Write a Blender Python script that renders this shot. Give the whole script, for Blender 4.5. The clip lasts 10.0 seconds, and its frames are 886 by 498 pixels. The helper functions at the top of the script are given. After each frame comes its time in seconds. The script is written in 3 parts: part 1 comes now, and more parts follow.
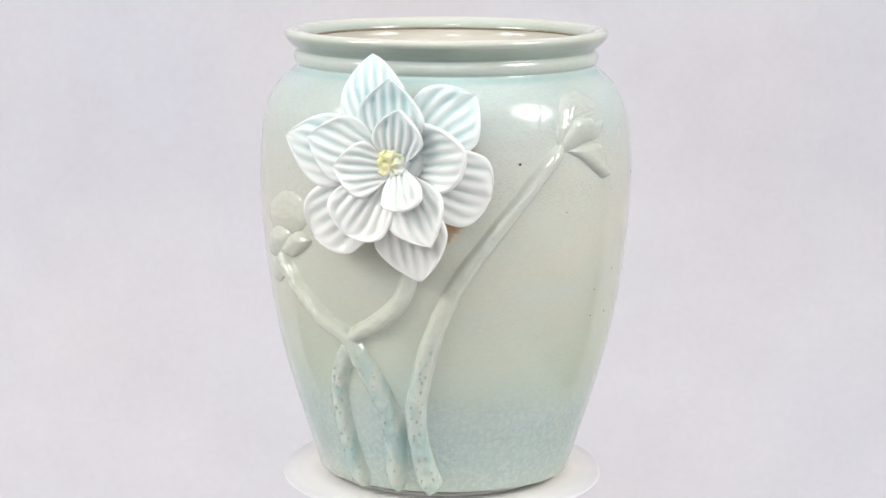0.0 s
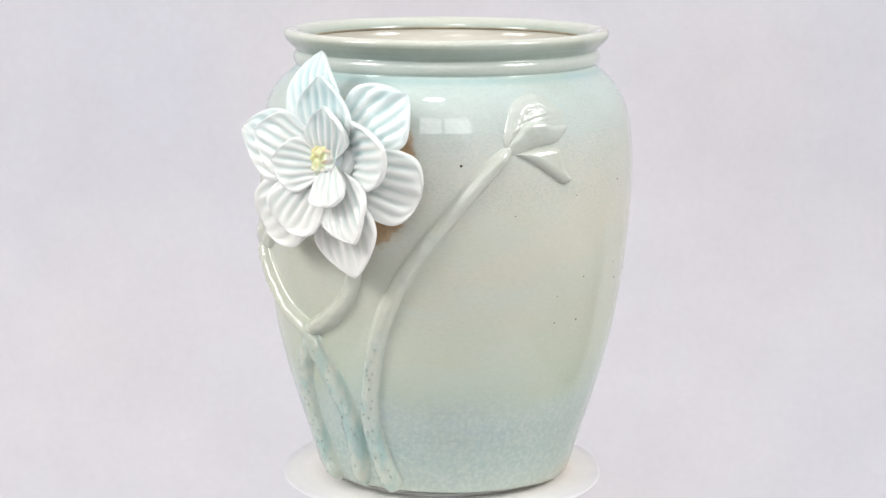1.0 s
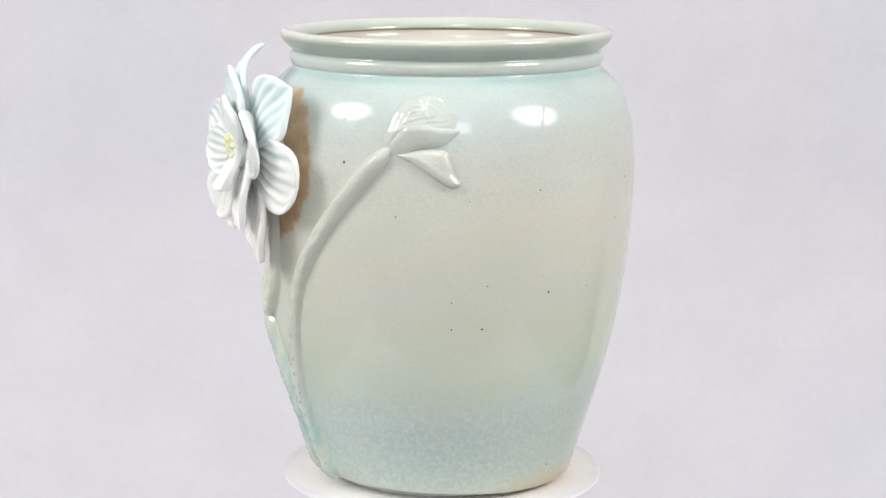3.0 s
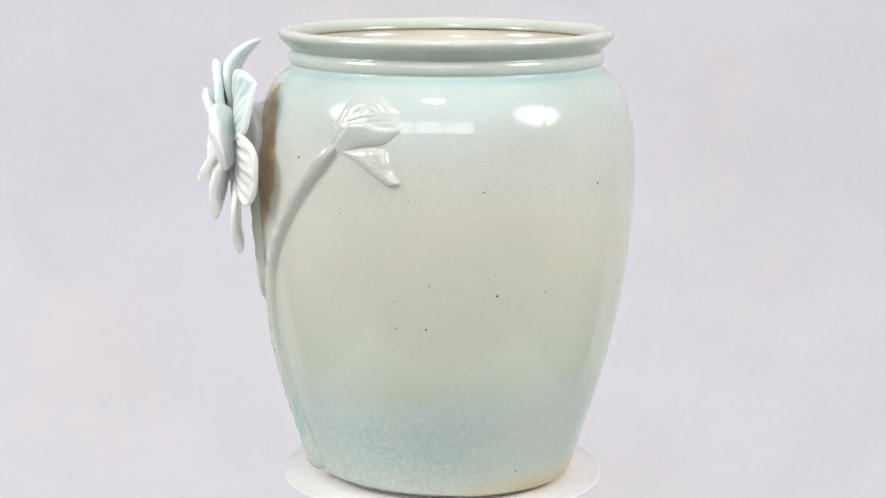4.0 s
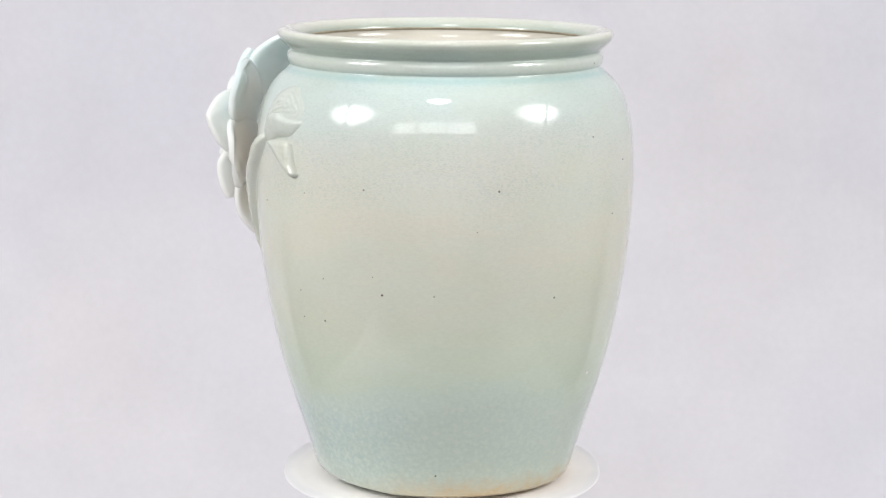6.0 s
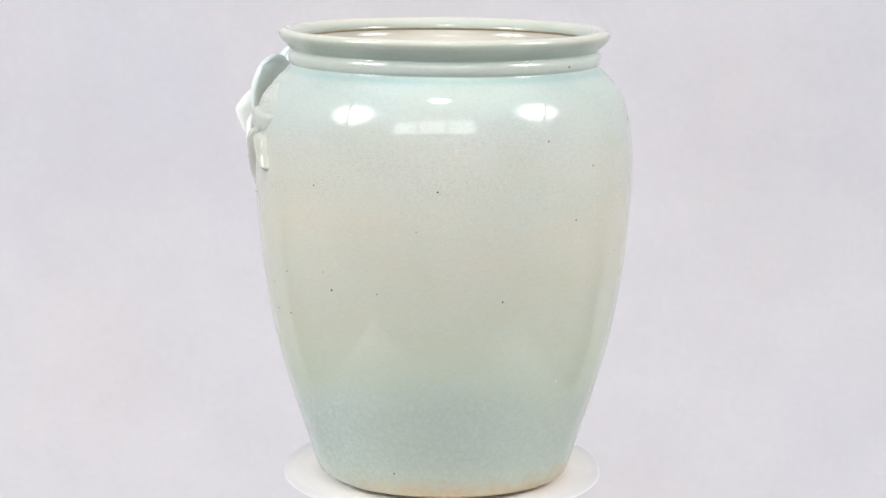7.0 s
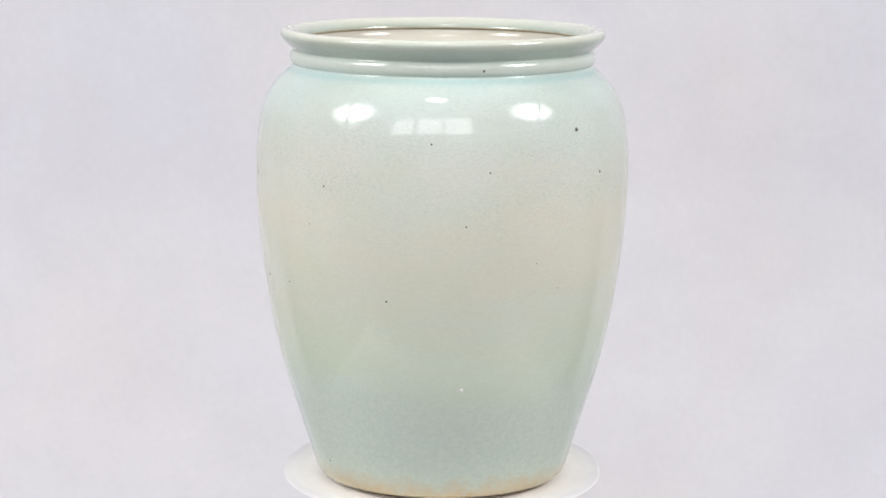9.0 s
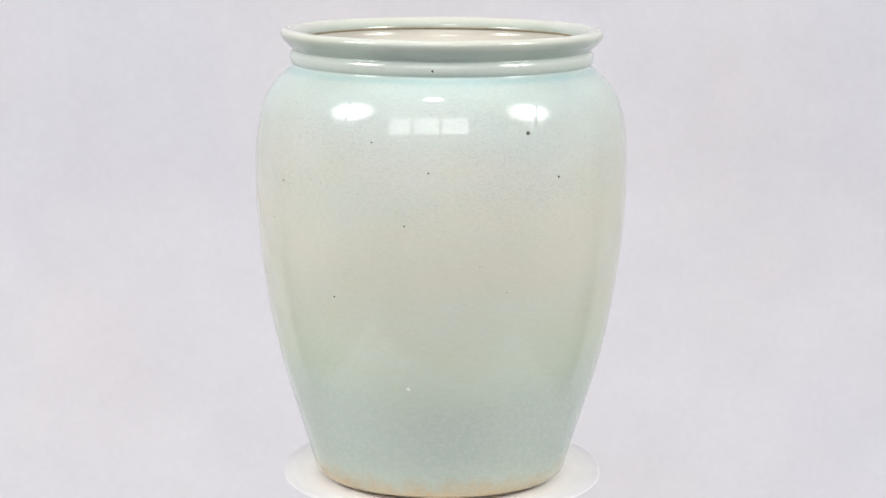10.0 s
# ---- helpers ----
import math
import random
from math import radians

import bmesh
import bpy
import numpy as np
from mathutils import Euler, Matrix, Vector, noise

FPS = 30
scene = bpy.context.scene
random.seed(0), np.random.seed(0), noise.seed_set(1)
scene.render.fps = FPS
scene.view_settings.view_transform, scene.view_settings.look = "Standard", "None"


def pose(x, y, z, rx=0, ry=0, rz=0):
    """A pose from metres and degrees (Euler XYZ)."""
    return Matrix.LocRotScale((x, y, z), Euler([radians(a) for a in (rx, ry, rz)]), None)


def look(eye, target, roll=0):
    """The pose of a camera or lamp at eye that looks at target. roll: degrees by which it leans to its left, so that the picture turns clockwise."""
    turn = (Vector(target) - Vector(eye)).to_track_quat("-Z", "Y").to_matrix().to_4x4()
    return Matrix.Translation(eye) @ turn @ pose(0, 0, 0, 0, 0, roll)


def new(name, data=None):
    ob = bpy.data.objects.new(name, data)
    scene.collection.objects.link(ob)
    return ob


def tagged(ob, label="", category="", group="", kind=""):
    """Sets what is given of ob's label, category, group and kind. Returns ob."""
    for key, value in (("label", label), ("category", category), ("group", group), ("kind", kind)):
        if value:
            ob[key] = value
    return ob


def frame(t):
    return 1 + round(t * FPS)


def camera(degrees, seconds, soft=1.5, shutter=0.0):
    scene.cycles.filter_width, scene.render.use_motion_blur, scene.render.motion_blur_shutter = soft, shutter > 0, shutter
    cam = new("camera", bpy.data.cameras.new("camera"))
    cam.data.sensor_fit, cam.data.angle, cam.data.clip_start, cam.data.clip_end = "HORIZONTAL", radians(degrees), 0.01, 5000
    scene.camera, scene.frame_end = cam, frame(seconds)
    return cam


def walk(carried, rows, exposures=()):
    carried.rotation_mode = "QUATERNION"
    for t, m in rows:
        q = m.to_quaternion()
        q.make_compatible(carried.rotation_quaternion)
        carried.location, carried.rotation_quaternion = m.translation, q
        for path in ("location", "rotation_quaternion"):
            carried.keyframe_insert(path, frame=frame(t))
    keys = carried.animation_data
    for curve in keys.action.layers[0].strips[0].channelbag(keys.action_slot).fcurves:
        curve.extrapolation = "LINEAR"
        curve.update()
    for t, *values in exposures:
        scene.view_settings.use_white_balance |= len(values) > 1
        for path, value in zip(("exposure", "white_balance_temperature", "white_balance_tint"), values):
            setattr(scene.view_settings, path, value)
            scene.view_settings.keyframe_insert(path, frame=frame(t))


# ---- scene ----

# ---------------------------------------------------------------- camera
cam = camera(21.15, 10.0)
EYE = (0.0, -1.601, 0.4222)
AIM = (0.00005, 0.0, 0.4222 - 1.601 * math.tan(radians(9.555)))
walk(cam, [(0.0, look(EYE, AIM, 0.314)), (10.0, look(EYE, AIM, 0.314))], [(0.0, 0.0), (10.0, 0.0)])

TURN_RATE = 17.40          # degrees a second, clockwise seen from above

# ---------------------------------------------------------------- light
world = bpy.data.worlds.new("world")
scene.world = world
world.use_nodes = True
world.node_tree.nodes["Background"].inputs[0].default_value = (0.9, 0.92, 1.0, 1)
world.node_tree.nodes["Background"].inputs[1].default_value = 0.2


def area_lamp(name, eye, target, shape, sx, sy, watts, colour):
    data = bpy.data.lights.new(name, "AREA")
    data.shape, data.size, data.size_y, data.energy, data.color = shape, sx, sy, watts, colour
    ob = new(name, data)
    ob.matrix_world = look(eye, target)
    return ob


VASE_TOP = (0.0, 0.0, 0.24)
SOFT_LEFT, SOFT_RIGHT = (-1.58, -0.76, 1.28), (1.53, -0.79, 1.28)
# each softbox is brighter towards the middle of its cloth, where the bulb sits behind it
for soft in (SOFT_LEFT, SOFT_RIGHT):
    for k, (across, watts) in enumerate(((1.12, 7.0), (0.96, 6.2), (0.80, 7.7), (0.60, 8.7))):
        area_lamp("softbox_lamp", tuple(Vector(soft).lerp(Vector(VASE_TOP), 0.004 * k)), VASE_TOP, "DISK", across, across, watts, (1.0, 0.985, 0.97))
area_lamp("ceiling_lamp_light", (-0.15, -0.98, 2.12), (-0.15, -0.98, 0), "DISK", 0.38, 0.38, 7.5, (1.0, 0.98, 0.95))


# ---------------------------------------------------------------- materials
def material(name):
    m = bpy.data.materials.new(name)
    m.use_nodes = True
    return m, m.node_tree.nodes, m.node_tree.links, m.node_tree.nodes["Principled BSDF"]


def noise_node(n, l, scale, detail=4.0, rough=0.55, vec=None):
    t = n.new("ShaderNodeTexNoise")
    t.inputs["Scale"].default_value, t.inputs["Detail"].default_value, t.inputs["Roughness"].default_value = scale, detail, rough
    if vec is not None:
        l.new(vec, t.inputs["Vector"])
    return t.outputs["Fac"]


def ramp_node(n, l, fac, stops, smooth=False):
    r = n.new("ShaderNodeValToRGB")
    r.color_ramp.interpolation = "EASE" if smooth else "LINEAR"
    e = r.color_ramp.elements
    while len(e) < len(stops):
        e.new(0.5)
    for el, (p, c) in zip(e, stops):
        el.position, el.color = p, (*c, 1) if len(c) == 3 else c
    l.new(fac, r.inputs["Fac"])
    return r.outputs["Color"]


def maths(n, l, op, a, b=None):
    m = n.new("ShaderNodeMath")
    m.operation = op
    for k, q in enumerate((a, b)):
        if q is None:
            continue
        if isinstance(q, (int, float)):
            m.inputs[k].default_value = q
        else:
            l.new(q, m.inputs[k])
    return m.outputs[0]


def mix_node(n, l, fac, a, b, blend="MIX"):
    m = n.new("ShaderNodeMix")
    m.data_type, m.blend_type = "RGBA", blend
    for k, q in ((0, fac), (6, a), (7, b)):
        if isinstance(q, (int, float)):
            m.inputs[k].default_value = q
        elif isinstance(q, tuple):
            m.inputs[k].default_value = (*q, 1)
        else:
            l.new(q, m.inputs[k])
    return m.outputs[2]


def bump_node(n, l, height, strength, distance, shader):
    b = n.new("ShaderNodeBump")
    b.inputs["Strength"].default_value, b.inputs["Distance"].default_value = strength, distance
    l.new(height, b.inputs["Height"])
    l.new(b.outputs["Normal"], shader.inputs["Normal"])


FLOWER_PHI, FLOWER_Z, FLOWER_R = radians(-103.1), 0.2290, 0.1273


def celadon(name, relief=False):
    """Celadon glaze: its colour changes with the height on the pot, with fine specks and runs."""
    m, n, l, s = material(name)
    co = n.new("ShaderNodeTexCoord").outputs["Object"]
    sep = n.new("ShaderNodeSeparateXYZ")
    l.new(co, sep.inputs[0])
    big = noise_node(n, l, 9.0, 3.0, 0.5, co)
    fine = n.new("ShaderNodeMapping")
    fine.inputs["Scale"].default_value = (1, 1, 3.0)
    l.new(co, fine.inputs["Vector"])
    speck = noise_node(n, l, 500.0, 3.0, 0.65, fine.outputs[0])
    streak = n.new("ShaderNodeMapping")
    streak.inputs["Scale"].default_value = (12, 12, 900)
    l.new(co, streak.inputs["Vector"])
    runs = noise_node(n, l, 1.0, 3.0, 0.6, streak.outputs[0])
    mottle = noise_node(n, l, 330.0, 4.0, 0.6, co)
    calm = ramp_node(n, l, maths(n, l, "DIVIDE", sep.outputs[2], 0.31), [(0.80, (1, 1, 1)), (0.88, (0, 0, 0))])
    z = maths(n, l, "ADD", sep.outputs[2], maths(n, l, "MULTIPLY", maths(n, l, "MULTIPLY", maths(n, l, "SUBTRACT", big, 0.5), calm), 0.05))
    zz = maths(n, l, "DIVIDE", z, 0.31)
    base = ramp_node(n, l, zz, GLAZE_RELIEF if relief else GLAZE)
    # blue-grey specks in the shoulder's and the foot's thick glaze
    band = ramp_node(n, l, zz, [(0.0, (1, 1, 1)), (0.19, (0.9, 0.9, 0.9)), (0.29, (0.12, 0.12, 0.12)), (0.55, (0.22, 0.22, 0.22)),
                                (0.68, (0.85, 0.85, 0.85)), (0.84, (0.75, 0.75, 0.75)), (1.0, (0.15, 0.15, 0.15))])
    sp = ramp_node(n, l, speck, [(0.0, (1, 1, 1)), (0.42, (1, 1, 1)), (0.50, (0, 0, 0)), (1.0, (0, 0, 0))])
    drift = ramp_node(n, l, noise_node(n, l, 16.0, 3.0, 0.6, fine.outputs[0]), [(0.36, (0.45, 0.45, 0.45)), (0.62, (0.95, 0.95, 0.95))])
    sp = maths(n, l, "MULTIPLY", sp, drift)
    base = mix_node(n, l, maths(n, l, "MULTIPLY", maths(n, l, "MULTIPLY", sp, band), 0.25 if relief else 0.66), base, (0.37, 0.48, 0.455))
    mo = ramp_node(n, l, mottle, [(0.42, (0, 0, 0)), (0.66, (1, 1, 1))])
    low = ramp_node(n, l, zz, [(0.0, (1, 1, 1)), (0.2, (0.8, 0.8, 0.8)), (0.27, (0, 0, 0)), (1.0, (0, 0, 0))])
    base = mix_node(n, l, maths(n, l, "MULTIPLY", maths(n, l, "MULTIPLY", mo, low), 0.75), base, (0.60, 0.68, 0.60))
    neck = ramp_node(n, l, zz, [(0.90, (0, 0, 0)), (0.93, (1, 1, 1)), (0.966, (1, 1, 1)), (0.98, (0.3, 0.3, 0.3))])
    base = mix_node(n, l, maths(n, l, "MULTIPLY", maths(n, l, "MULTIPLY", neck, runs), 0.55), base, (0.58, 0.61, 0.55))
    patch = noise_node(n, l, 22.0, 3.0, 0.5, co)
    tint = ramp_node(n, l, patch, [(0.42, (0, 0, 0)), (0.62, (1, 1, 1))])
    base = mix_node(n, l, maths(n, l, "MULTIPLY", tint, 0.20), base, (0.52, 0.57, 0.45))
    cloud = ramp_node(n, l, noise_node(n, l, 13.0, 4.0, 0.6, fine.outputs[0]), [(0.42, (0, 0, 0)), (0.66, (1, 1, 1))])
    base = mix_node(n, l, maths(n, l, "MULTIPLY", cloud, 0.24), base, (0.55, 0.65, 0.63))
    if relief:
        # teal glaze that has pooled in streaks low on the stems
        tint_map = n.new("ShaderNodeMapping")
        tint_map.inputs["Scale"].default_value = (1, 1, 0.35)
        l.new(co, tint_map.inputs["Vector"])
        teal = ramp_node(n, l, noise_node(n, l, 110.0, 3.0, 0.55, tint_map.outputs[0]), [(0.44, (0, 0, 0)), (0.60, (1, 1, 1))])
        deep = ramp_node(n, l, zz, [(0.0, (0.7, 0.7, 0.7)), (0.12, (1, 1, 1)), (0.30, (0.7, 0.7, 0.7)), (0.38, (0, 0, 0))])
        base = mix_node(n, l, maths(n, l, "MULTIPLY", maths(n, l, "MULTIPLY", teal, deep), 0.64), base, (0.33, 0.52, 0.50))
    if not relief:
        # bare brown clay round the flower's seat, with a ragged edge
        squash = n.new("ShaderNodeMapping")
        squash.inputs["Scale"].default_value = (1, 1, 0.78)
        l.new(co, squash.inputs["Vector"])
        reach = []
        for deg, up in ((-98.4, 0.2212), (-98.5, 0.184)):
            d = n.new("ShaderNodeVectorMath")
            d.operation = "DISTANCE"
            l.new(squash.outputs[0], d.inputs[0])
            d.inputs[1].default_value = (0.127 * math.cos(radians(deg)), 0.127 * math.sin(radians(deg)), up * 0.78)
            reach.append(d.outputs["Value"])
        seat = maths(n, l, "MINIMUM", reach[0], maths(n, l, "ADD", reach[1], 0.026))
        edge = maths(n, l, "ADD", seat, maths(n, l, "MULTIPLY", maths(n, l, "SUBTRACT", noise_node(n, l, 55.0, 10.0, 0.80, co), 0.5), 0.022))
        scorch = ramp_node(n, l, maths(n, l, "MULTIPLY", edge, 10.0), [(0.0, (1, 1, 1)), (0.358, (1, 1, 1)), (0.385, (0.75, 0.75, 0.75)), (0.398, (0.18, 0.18, 0.18)), (0.425, (0, 0, 0)), (1.0, (0, 0, 0))])
        tan = ramp_node(n, l, noise_node(n, l, 90.0, 4.0, 0.6, co), [(0.3, (0.36, 0.20, 0.085)), (0.7, (0.55, 0.36, 0.19))])
        base = mix_node(n, l, maths(n, l, "MULTIPLY", scorch, 0.85), base, tan)
        # thin glaze that lets the clay through along the foot, on the plain side
        foot = ramp_node(n, l, maths(n, l, "ADD", maths(n, l, "DIVIDE", sep.outputs[2], 0.1), maths(n, l, "MULTIPLY", maths(n, l, "SUBTRACT", noise_node(n, l, 60.0, 7.0, 0.75, co), 0.5), 0.36)),
                         [(0.0, (1, 1, 1)), (0.02, (0.85, 0.85, 0.85)), (0.15, (0, 0, 0)), (1.0, (0, 0, 0))])
        side = maths(n, l, "ADD", maths(n, l, "MULTIPLY", sep.outputs[0], 2.5), maths(n, l, "MULTIPLY", sep.outputs[1], 9.0))
        side = ramp_node(n, l, maths(n, l, "ADD", side, 0.35), [(0.0, (0, 0, 0)), (0.2, (0.12, 0.12, 0.12)), (0.9, (1, 1, 1))])
        base = mix_node(n, l, maths(n, l, "MULTIPLY", maths(n, l, "MULTIPLY", low, side), 0.65), base, (0.49, 0.55, 0.46))
        base = mix_node(n, l, maths(n, l, "MULTIPLY", maths(n, l, "MULTIPLY", foot, side), maths(n, l, "ADD", 0.40, maths(n, l, "MULTIPLY", mottle, 0.9))), base, (0.53, 0.40, 0.23))
    grain = ramp_node(n, l, noise_node(n, l, 240.0, 5.0, 0.75, fine.outputs[0]), [(0.35, (0.965, 0.965, 0.965)), (0.65, (1.03, 1.03, 1.03))])
    base = mix_node(n, l, 1.0, base, grain, "MULTIPLY")
    l.new(base, s.inputs["Base Color"])
    s.inputs["Roughness"].default_value = 0.035
    s.inputs["IOR"].default_value = 1.57
    bump_node(n, l, maths(n, l, "ADD", maths(n, l, "MULTIPLY", mottle, 0.25), noise_node(n, l, 38.0, 2.0, 0.5, co)), 0.10 if relief else 0.05, 0.0012, s)
    return m


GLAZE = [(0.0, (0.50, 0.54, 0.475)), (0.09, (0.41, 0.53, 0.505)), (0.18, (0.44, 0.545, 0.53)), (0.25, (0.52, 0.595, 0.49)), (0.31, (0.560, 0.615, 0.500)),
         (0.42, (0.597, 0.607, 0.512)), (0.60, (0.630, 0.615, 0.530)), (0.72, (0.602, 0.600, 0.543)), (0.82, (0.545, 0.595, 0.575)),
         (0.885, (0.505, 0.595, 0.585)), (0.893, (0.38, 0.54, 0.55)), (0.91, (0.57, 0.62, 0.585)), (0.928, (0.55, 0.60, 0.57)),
         # first two stops: greener glaze under the lip, darkened for the shade there
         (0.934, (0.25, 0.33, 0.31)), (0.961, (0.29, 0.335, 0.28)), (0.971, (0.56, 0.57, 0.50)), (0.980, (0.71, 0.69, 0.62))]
GLAZE_RELIEF = [(0.0, (0.60, 0.61, 0.50)), (0.10, (0.58, 0.66, 0.60)), (0.22, (0.61, 0.66, 0.59)), (0.35, (0.61, 0.63, 0.53)),
                (0.60, (0.61, 0.61, 0.53)), (0.75, (0.565, 0.58, 0.52)), (0.88, (0.545, 0.595, 0.56)), (1.0, (0.60, 0.64, 0.60))]
MAT_BODY = celadon("celadon_glaze")
MAT_RELIEF = celadon("celadon_relief_glaze", True)


def plain(name, colour, rough, var=0.06, scale=60.0, bump=0.0, ior=1.5):
    m, n, l, s = material(name)
    co = n.new("ShaderNodeTexCoord").outputs["Object"]
    f = noise_node(n, l, scale, 5.0, 0.6, co)
    f2 = noise_node(n, l, scale * 0.12, 2.0, 0.5, co)
    both = maths(n, l, "MULTIPLY", maths(n, l, "ADD", f, f2), 0.5)
    a = tuple(max(0.0, c * (1 - var)) for c in colour)
    b = tuple(min(1.0, c * (1 + var)) for c in colour)
    l.new(ramp_node(n, l, both, [(0.3, a), (0.7, b)]), s.inputs["Base Color"])
    s.inputs["Roughness"].default_value = rough
    s.inputs["IOR"].default_value = ior
    if bump:
        bump_node(n, l, f, bump, 0.002, s)
    return m


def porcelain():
    """White porcelain under a thin pale-blue glaze, bluer and darker in the grooves."""
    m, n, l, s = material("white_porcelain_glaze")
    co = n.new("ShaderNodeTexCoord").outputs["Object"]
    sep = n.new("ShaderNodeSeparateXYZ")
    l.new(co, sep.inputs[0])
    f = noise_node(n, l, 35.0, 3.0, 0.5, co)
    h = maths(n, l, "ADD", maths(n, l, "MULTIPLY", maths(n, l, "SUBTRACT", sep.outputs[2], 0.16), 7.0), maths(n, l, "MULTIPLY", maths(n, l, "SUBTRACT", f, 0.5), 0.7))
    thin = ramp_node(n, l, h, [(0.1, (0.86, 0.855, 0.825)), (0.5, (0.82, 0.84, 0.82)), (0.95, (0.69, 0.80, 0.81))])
    groove_blue = ramp_node(n, l, h, [(0.1, (0.73, 0.765, 0.725)), (0.5, (0.62, 0.725, 0.71)), (0.95, (0.45, 0.645, 0.68))])
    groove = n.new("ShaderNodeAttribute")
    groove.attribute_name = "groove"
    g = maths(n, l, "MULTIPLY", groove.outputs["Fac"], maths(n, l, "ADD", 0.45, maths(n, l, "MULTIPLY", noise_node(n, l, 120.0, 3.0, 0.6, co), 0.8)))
    l.new(mix_node(n, l, g, thin, groove_blue), s.inputs["Base Color"])
    s.inputs["Roughness"].default_value = 0.06
    s.inputs["Subsurface Weight"].default_value = 0.55
    s.inputs["Subsurface Radius"].default_value = (1.0, 0.97, 0.93)
    s.inputs["Subsurface Scale"].default_value = 0.005
    s.inputs["IOR"].default_value = 1.5
    bump_node(n, l, noise_node(n, l, 170.0, 3.0, 0.5, co), 0.12, 0.0008, s)
    return m


def stamen_glaze():
    """Yellow glaze brushed over one side of the white knob."""
    m, n, l, s = material("yellow_stamen_glaze")
    co = n.new("ShaderNodeTexCoord").outputs["Object"]
    d = n.new("ShaderNodeVectorMath")
    d.operation = "DISTANCE"
    l.new(co, d.inputs[0])
    d.inputs[1].default_value = face(-5.0, 5.0, 28)
    e = maths(n, l, "ADD", maths(n, l, "MULTIPLY", d.outputs["Value"], 60.0), maths(n, l, "MULTIPLY", maths(n, l, "SUBTRACT", noise_node(n, l, 260.0, 4.0, 0.6, co), 0.5), 0.6))
    l.new(ramp_node(n, l, e, [(0.15, (0.79, 0.78, 0.40)), (0.55, (0.80, 0.80, 0.53)), (0.85, (0.79, 0.82, 0.78)), (1.0, (0.76, 0.81, 0.82))]), s.inputs["Base Color"])
    s.inputs["Roughness"].default_value = 0.14
    s.inputs["Subsurface Weight"].default_value = 0.4
    s.inputs["Subsurface Scale"].default_value = 0.003
    return m


FN = Vector((math.cos(FLOWER_PHI), math.sin(FLOWER_PHI), 0))
FU = Vector((-FN.y, FN.x, 0))


def face(u, v, w):
    """The place u across, v up and w out from the flower's seat, in millimetres."""
    return FN * (FLOWER_R + w / 1000) + FU * (u / 1000) + Vector((0, 0, FLOWER_Z + v / 1000))


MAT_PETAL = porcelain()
MAT_YELLOW = stamen_glaze()
MAT_SPECK = plain("iron_speck", (0.05, 0.035, 0.025), 0.35, 0.2, 300.0)
MAT_PIT = plain("pinhole_clay", (0.35, 0.41, 0.37), 0.40, 0.2, 300.0)
MAT_BROWN = plain("brown_line", (0.30, 0.26, 0.185), 0.4, 0.35, 120.0)
MAT_INSIDE = plain("cream_inner_glaze", (0.57, 0.545, 0.475), 0.13, 0.08, 40.0, 0.05)
MAT_PLATE = plain("white_plate", (0.79, 0.775, 0.775), 0.6, 0.02, 20.0)


def cloth():
    """Pale lilac cloth with soft warm and cool clouds and a fine weave."""
    m, n, l, s = material("backdrop_cloth")
    co = n.new("ShaderNodeTexCoord").outputs["Object"]
    wide = ramp_node(n, l, noise_node(n, l, 2.6, 4.0, 0.55, co), [(0.34, (0.643, 0.628, 0.656)), (0.66, (0.637, 0.634, 0.690))])
    cloud = ramp_node(n, l, noise_node(n, l, 8.0, 5.0, 0.62, co), [(0.32, (0.965, 0.965, 0.968)), (0.68, (1.03, 1.03, 1.028))])
    weave = ramp_node(n, l, noise_node(n, l, 120.0, 2.0, 0.5, co), [(0.3, (0.985, 0.985, 0.985)), (0.7, (1.012, 1.012, 1.012))])
    l.new(mix_node(n, l, 1.0, mix_node(n, l, 1.0, wide, cloud, "MULTIPLY"), weave, "MULTIPLY"), s.inputs["Base Color"])
    s.inputs["Roughness"].default_value = 0.9
    s.inputs["IOR"].default_value = 1.3
    return m


MAT_CLOTH = cloth()
MAT_WALL = plain("white_wall_paint", (0.86, 0.86, 0.85), 0.8, 0.03, 3.0)
MAT_WALL_WARM = plain("warm_white_wall_paint", (0.88, 0.845, 0.79), 0.8, 0.03, 3.0)
MAT_FLOOR = plain("dark_grey_floor", (0.24, 0.233, 0.225), 0.5, 0.1, 5.0)


# ---------------------------------------------------------------- helpers for meshes
def mesh_ob(name, bm, mat, parent=None, label="", smooth=True):
    me = bpy.data.meshes.new(name)
    bmesh.ops.recalc_face_normals(bm, faces=bm.faces)
    bm.to_mesh(me)
    bm.free()
    me.materials.append(mat)
    if smooth:
        for p in me.polygons:
            p.use_smooth = True
    ob = new(name, me)
    if parent is not None:
        ob.parent = parent
    if label:
        tagged(ob, label)
    return ob


def part(name, bm, mat, parent, label="", smooth=True):
    return mesh_ob(name, bm, mat, parent, label, smooth)


def grid_faces(bm, rows, close_u=False, close_v=False):
    nu, nv = len(rows), len(rows[0])
    for i in range(nu if close_u else nu - 1):
        for j in range(nv if close_v else nv - 1):
            a, b = rows[i], rows[(i + 1) % nu]
            bm.faces.new((a[j], a[(j + 1) % nv], b[(j + 1) % nv], b[j]))


def box(bm, x0, x1, y0, y1, z0, z1):
    v = [bm.verts.new((x, y, z)) for x in (x0, x1) for y in (y0, y1) for z in (z0, z1)]
    for f in ((0, 1, 3, 2), (4, 6, 7, 5), (0, 4, 5, 1), (2, 3, 7, 6), (0, 2, 6, 4), (1, 5, 7, 3)):
        bm.faces.new([v[k] for k in f])


